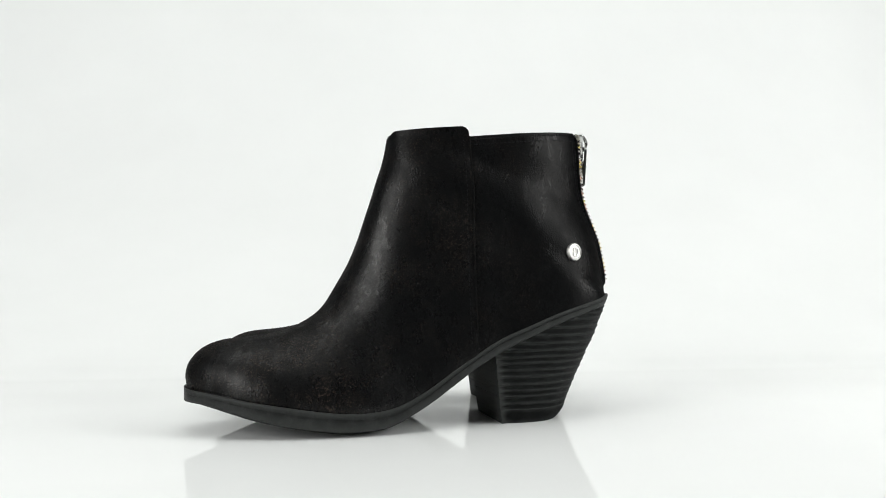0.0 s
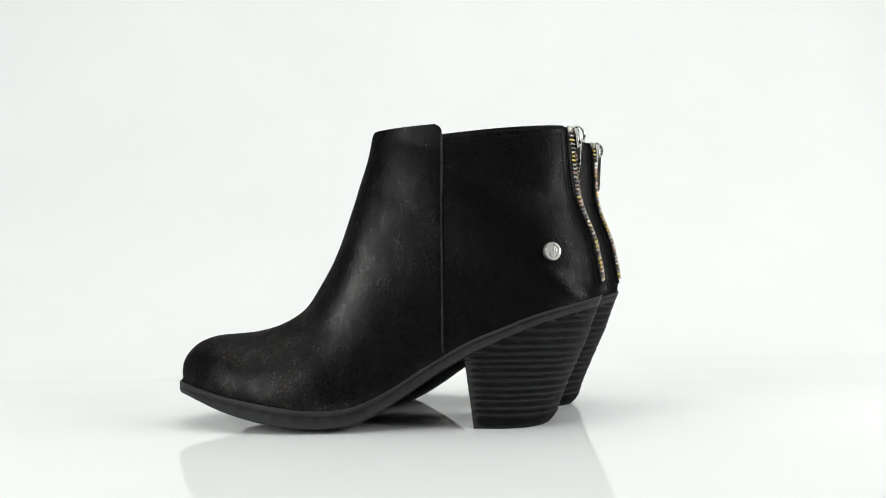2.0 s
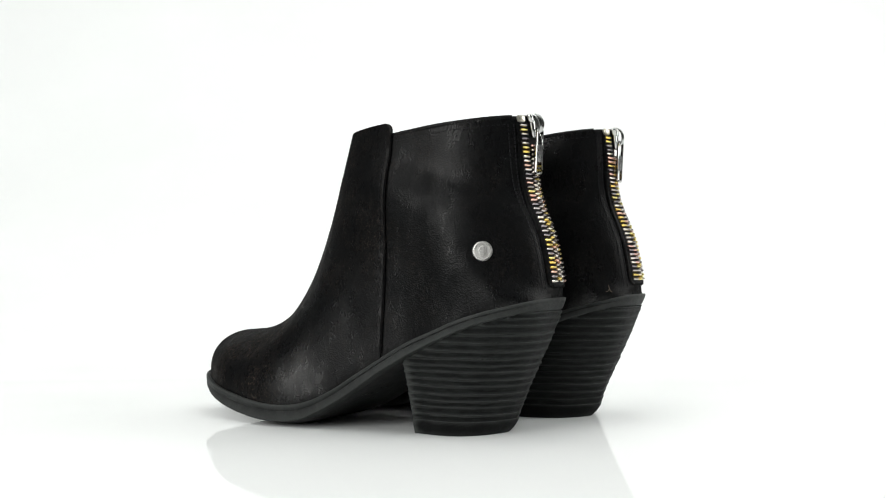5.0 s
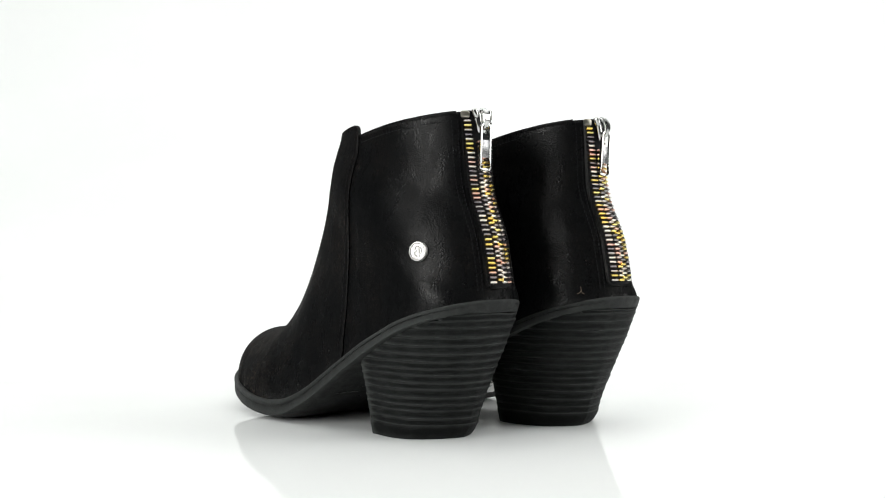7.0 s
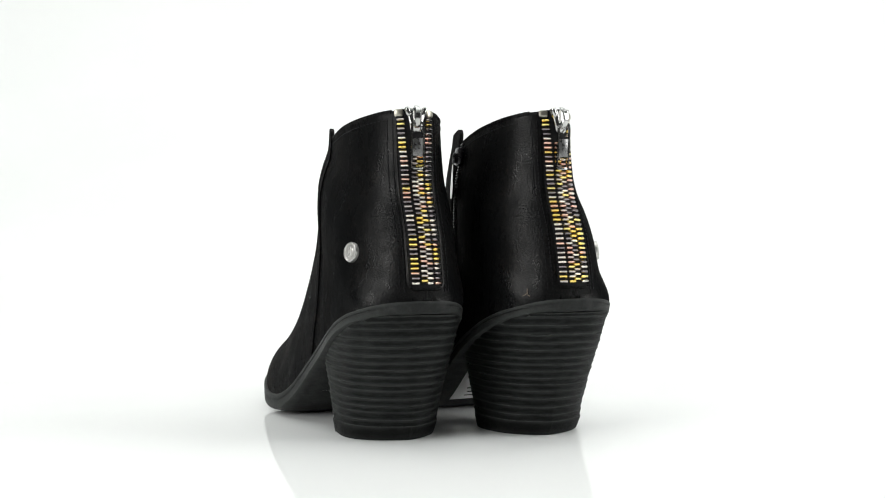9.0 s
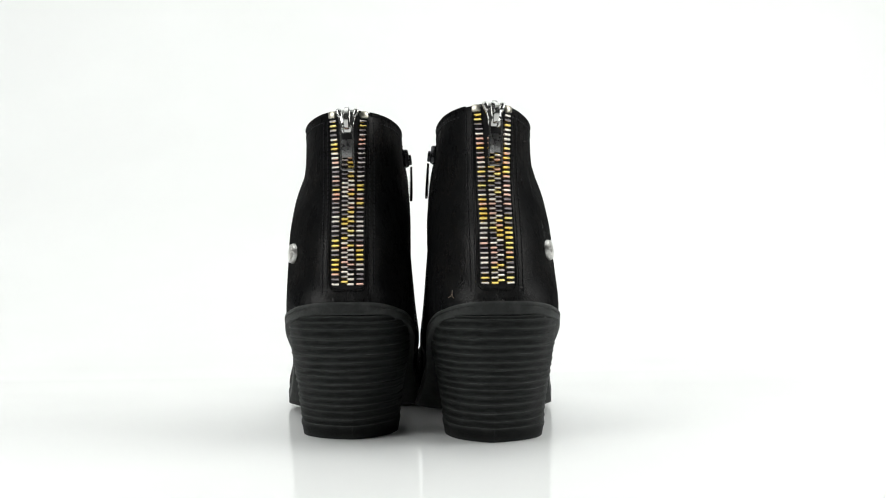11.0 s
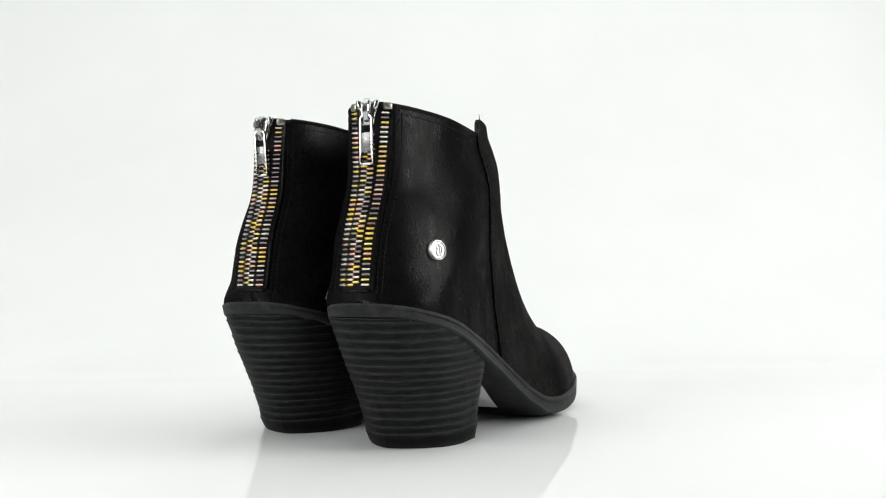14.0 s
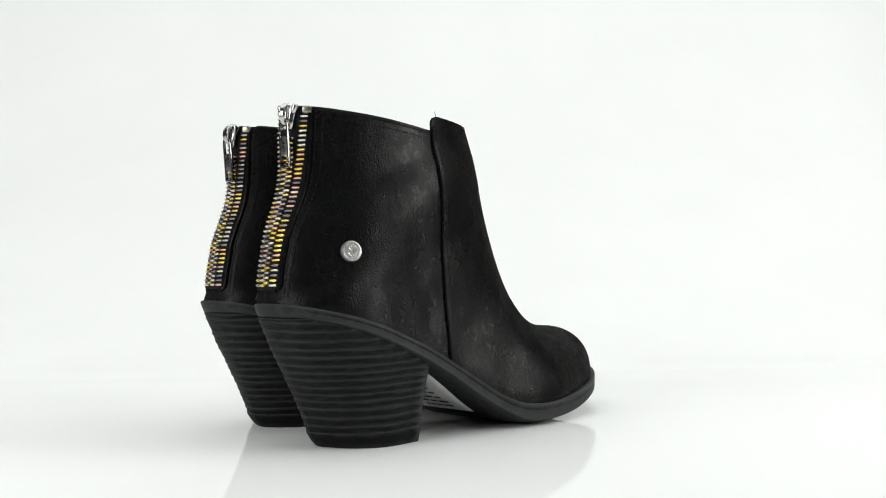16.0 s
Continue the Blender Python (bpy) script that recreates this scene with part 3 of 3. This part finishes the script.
    part("plate", mirrored(bm, s), PLATE, pull, "flat nickel plate of the pull, dark reflection put into its colour")
    for y in (-7.3, 7.3):
        hit, nrm = on_skin(tree, (-60, y, 163), (1, 0, 0))
        bm = bmesh.new()
        block(bm, 0.0026, 0.0046, 0.0038, frame_at(hit + nrm * 0.001, nrm), 0.0011)
        part("top_stop", mirrored(bm, s), STOP, zipper)

    # inner side zip with its drop-shaped pull
    bm = bmesh.new()
    for z in np.arange(52, 157, 1.6):
        hit, nrm = on_skin(tree, (SEAM - 4, -90, z), (0, 1, 0))
        if hit:
            block(bm, 0.0012, 0.0034, 0.0010, frame_at(hit + nrm * 0.0006, nrm), 0.0003, 1)
    side_zip = part("side_zipper", mirrored(bm, s), DARKSTEEL, root, "slim black side zip")
    hit, nrm = on_skin(tree, (SEAM - 4, -90, 150), (0, 1, 0))
    f = frame_at(hit + nrm * 0.002, nrm)
    bm = bmesh.new()
    block(bm, 0.0035, 0.0075, 0.010, f @ pose(0, 0, -0.001), 0.0012)
    block(bm, 0.002, 0.002, 0.006, f @ pose(0.0024, 0, -0.002), 0.0007)
    part("slider", mirrored(bm, s), DARKSTEEL, side_zip, "gunmetal slider")
    bm = bmesh.new()
    hit2, nrm2 = on_skin(tree, (SEAM - 4, -90, 125), (0, 1, 0))
    top, low = f @ Vector((0.0026, 0, -0.006)), hit2 + nrm2 * 0.0022
    axis = (top - low).normalized()
    side = axis.cross(nrm2).normalized()
    frm = Matrix((side.cross(axis), side, axis)).transposed().to_4x4()
    frm.translation = (top + low) / 2
    half = (top - low).length / 2
    drop = [(half, 0.0010), (half * 0.8, 0.0014), (half * 0.3, 0.0023), (-half * 0.3, 0.0031), (-half * 0.7, 0.0029), (-half * 0.92, 0.0017), (-half, 0.0006)]
    ends = grid(bm, [[frm @ Vector((x, w * y, z)) for x, y in ((-0.0006, 0.9), (0, 1), (0.0006, 0.8), (0.0006, -0.8), (0, -1), (-0.0006, -0.9))] for z, w in drop], True)
    bm.faces.new(ends[0])
    bm.faces.new(ends[-1])
    bmesh.ops.recalc_face_normals(bm, faces=bm.faces)
    part("pull_tab", mirrored(bm, s), STEEL, side_zip, "polished drop-shaped pull")

    # rivet with a raised rim and a looped emblem
    hit, nrm = on_skin(tree, (25.0, 90, 94.8), (0, -1, 0))
    f = frame_at(hit, nrm)
    bm = bmesh.new()
    prof = [(0.0, 0.0016), (0.0030, 0.0015), (0.0038, 0.0015), (0.0042, 0.0020), (0.0047, 0.0019), (0.0051, 0.0010), (0.0051, -0.0006)]
    rows = [[f @ Vector((h, max(r, 1e-5) * math.cos(a), max(r, 1e-5) * math.sin(a))) for a in (2 * math.pi * i / 32 for i in range(32))] for r, h in prof]
    grid(bm, rows, True)
    bmesh.ops.recalc_face_normals(bm, faces=bm.faces)
    rivet = part("rivet", mirrored(bm, s), STUD, root, "round silver metal stud")
    bm = bmesh.new()
    mark = [(-1.0, -2.6), (-0.9, 0.2), (-0.6, 2.4), (0.6, 2.3), (1.3, 1.2), (0.3, 0.3), (1.4, -0.4), (1.3, -1.8), (0.2, -2.4), (-1.4, -1.4), (-2.2, 0.4), (-1.6, 2.0)]
    pts = [spline([(i, *q) for i, q in enumerate(mark)], x) for x in np.linspace(0, len(mark) - 1, 48)]
    tube(bm, [f @ Vector((0.00165, -y * 0.001 * s, z * 0.001)) for y, z in pts], 0.00028, 5)
    part("emblem", mirrored(bm, s), STUD, rivet, "looped emblem")

    if s > 0:
        # worn embossed maker's line under the waist
        for u, v, n in ((104, 12, 15), (100, 8, 8), (109, 8, 5)):
            bm = bmesh.new()
            rows = [[Vector((u + 0.6 * math.sin(i * 1.7), v + i * 1.1 + w, spline(BOTTOM, u)[0] - 0.45)) * 0.001 for w in (-0.45, 0.35)] for i in range(n)]
            grid(bm, rows)
            ob = part("embossed_bar", bm, STEEL, root, "worn silver print")
            m = ob.modifiers.new("thickness", "SOLIDIFY")
            m.thickness = 0.0002
        base.free()
        return root
    bm = bmesh.new()
    hit, nrm = on_skin(tree, (-60, -20.5, 72.5), (1, 0, 0))
    f = frame_at(hit + nrm * 0.0006, nrm)
    for line in ([(-2.2, -0.6), (-0.8, 0.2), (0.0, 2.2), (0.3, 5.0)], [(0.0, 2.0), (1.2, 0.4), (3.0, -0.3)]):
        tube(bm, [f @ Vector((0.0002, y * 0.0007, z * 0.0007)) for y, z in line], 0.0002, 5)
    part("thread_scrap", mirrored(bm, s), LINT, root, "tan thread scrap stuck at the heel")
    # white sticker under the waist of the sole
    bm = bmesh.new()
    rows = [[Vector((u, v, spline(BOTTOM, u)[0] - 0.25)) * 0.001 for v in np.linspace(-18, 20, 7)] for u in np.linspace(80, 119.5, 24)]
    grid(bm, rows)
    stick = part("sole_sticker", mirrored(bm, s), PAPER, root, "white paper sticker under the sole")
    m = stick.modifiers.new("thickness", "SOLIDIFY")
    m.thickness = 0.0002
    for u in np.arange(86, 117, 4.0):                   # short printed lines across the sticker
        v0 = -13 + 3 * tooth_rng.random()
        for word in range(3):
            v1 = v0 + 3.5 + 4 * tooth_rng.random()
            bm = bmesh.new()
            rows = [[Vector((u + w, v, spline(BOTTOM, u + w)[0] - 0.6)) * 0.001 for w in (-0.6, 0.6)] for v in np.linspace(v0, v1, 4)]
            grid(bm, rows)
            bar = part("printed_bar", mirrored(bm, s), INK, stick)
            m = bar.modifiers.new("thickness", "SOLIDIFY")
            m.thickness = 0.0001
            v0 = v1 + 1.4
    # a loose thread end at the top of the seam
    hit, nrm = on_skin(tree, (SEAM + 2, 90, 160), (0, -1, 0))
    bm = bmesh.new()
    tube(bm, [hit + nrm * 0.001 + Vector((0.0003 * math.sin(i), 0, 0.0045 + 0.0007 * i)) for i in range(6)], 0.00018, 5)
    part("loose_thread", mirrored(bm, s), THREAD, root, "short loose thread end")
    base.free()
    return root


left = boot(1, "black burnished leather ankle boot with stacked block heel", random.Random(3))
right = boot(-1, "black burnished leather ankle boot, small thread scrap at heel", random.Random(8))


def turned(stand, t):
    a = radians(RATE * t)
    x, y, toes = stand
    return pose(x * math.cos(a) - y * math.sin(a), x * math.sin(a) + y * math.cos(a), 0, 0, 0, toes + RATE * t)


def motions():
    times = [0.5 * k for k in range(33)]
    walk(left, [(t, turned(LEFT_STAND, t)) for t in times])
    walk(right, [(t, turned(RIGHT_STAND, t)) for t in times])


motions()
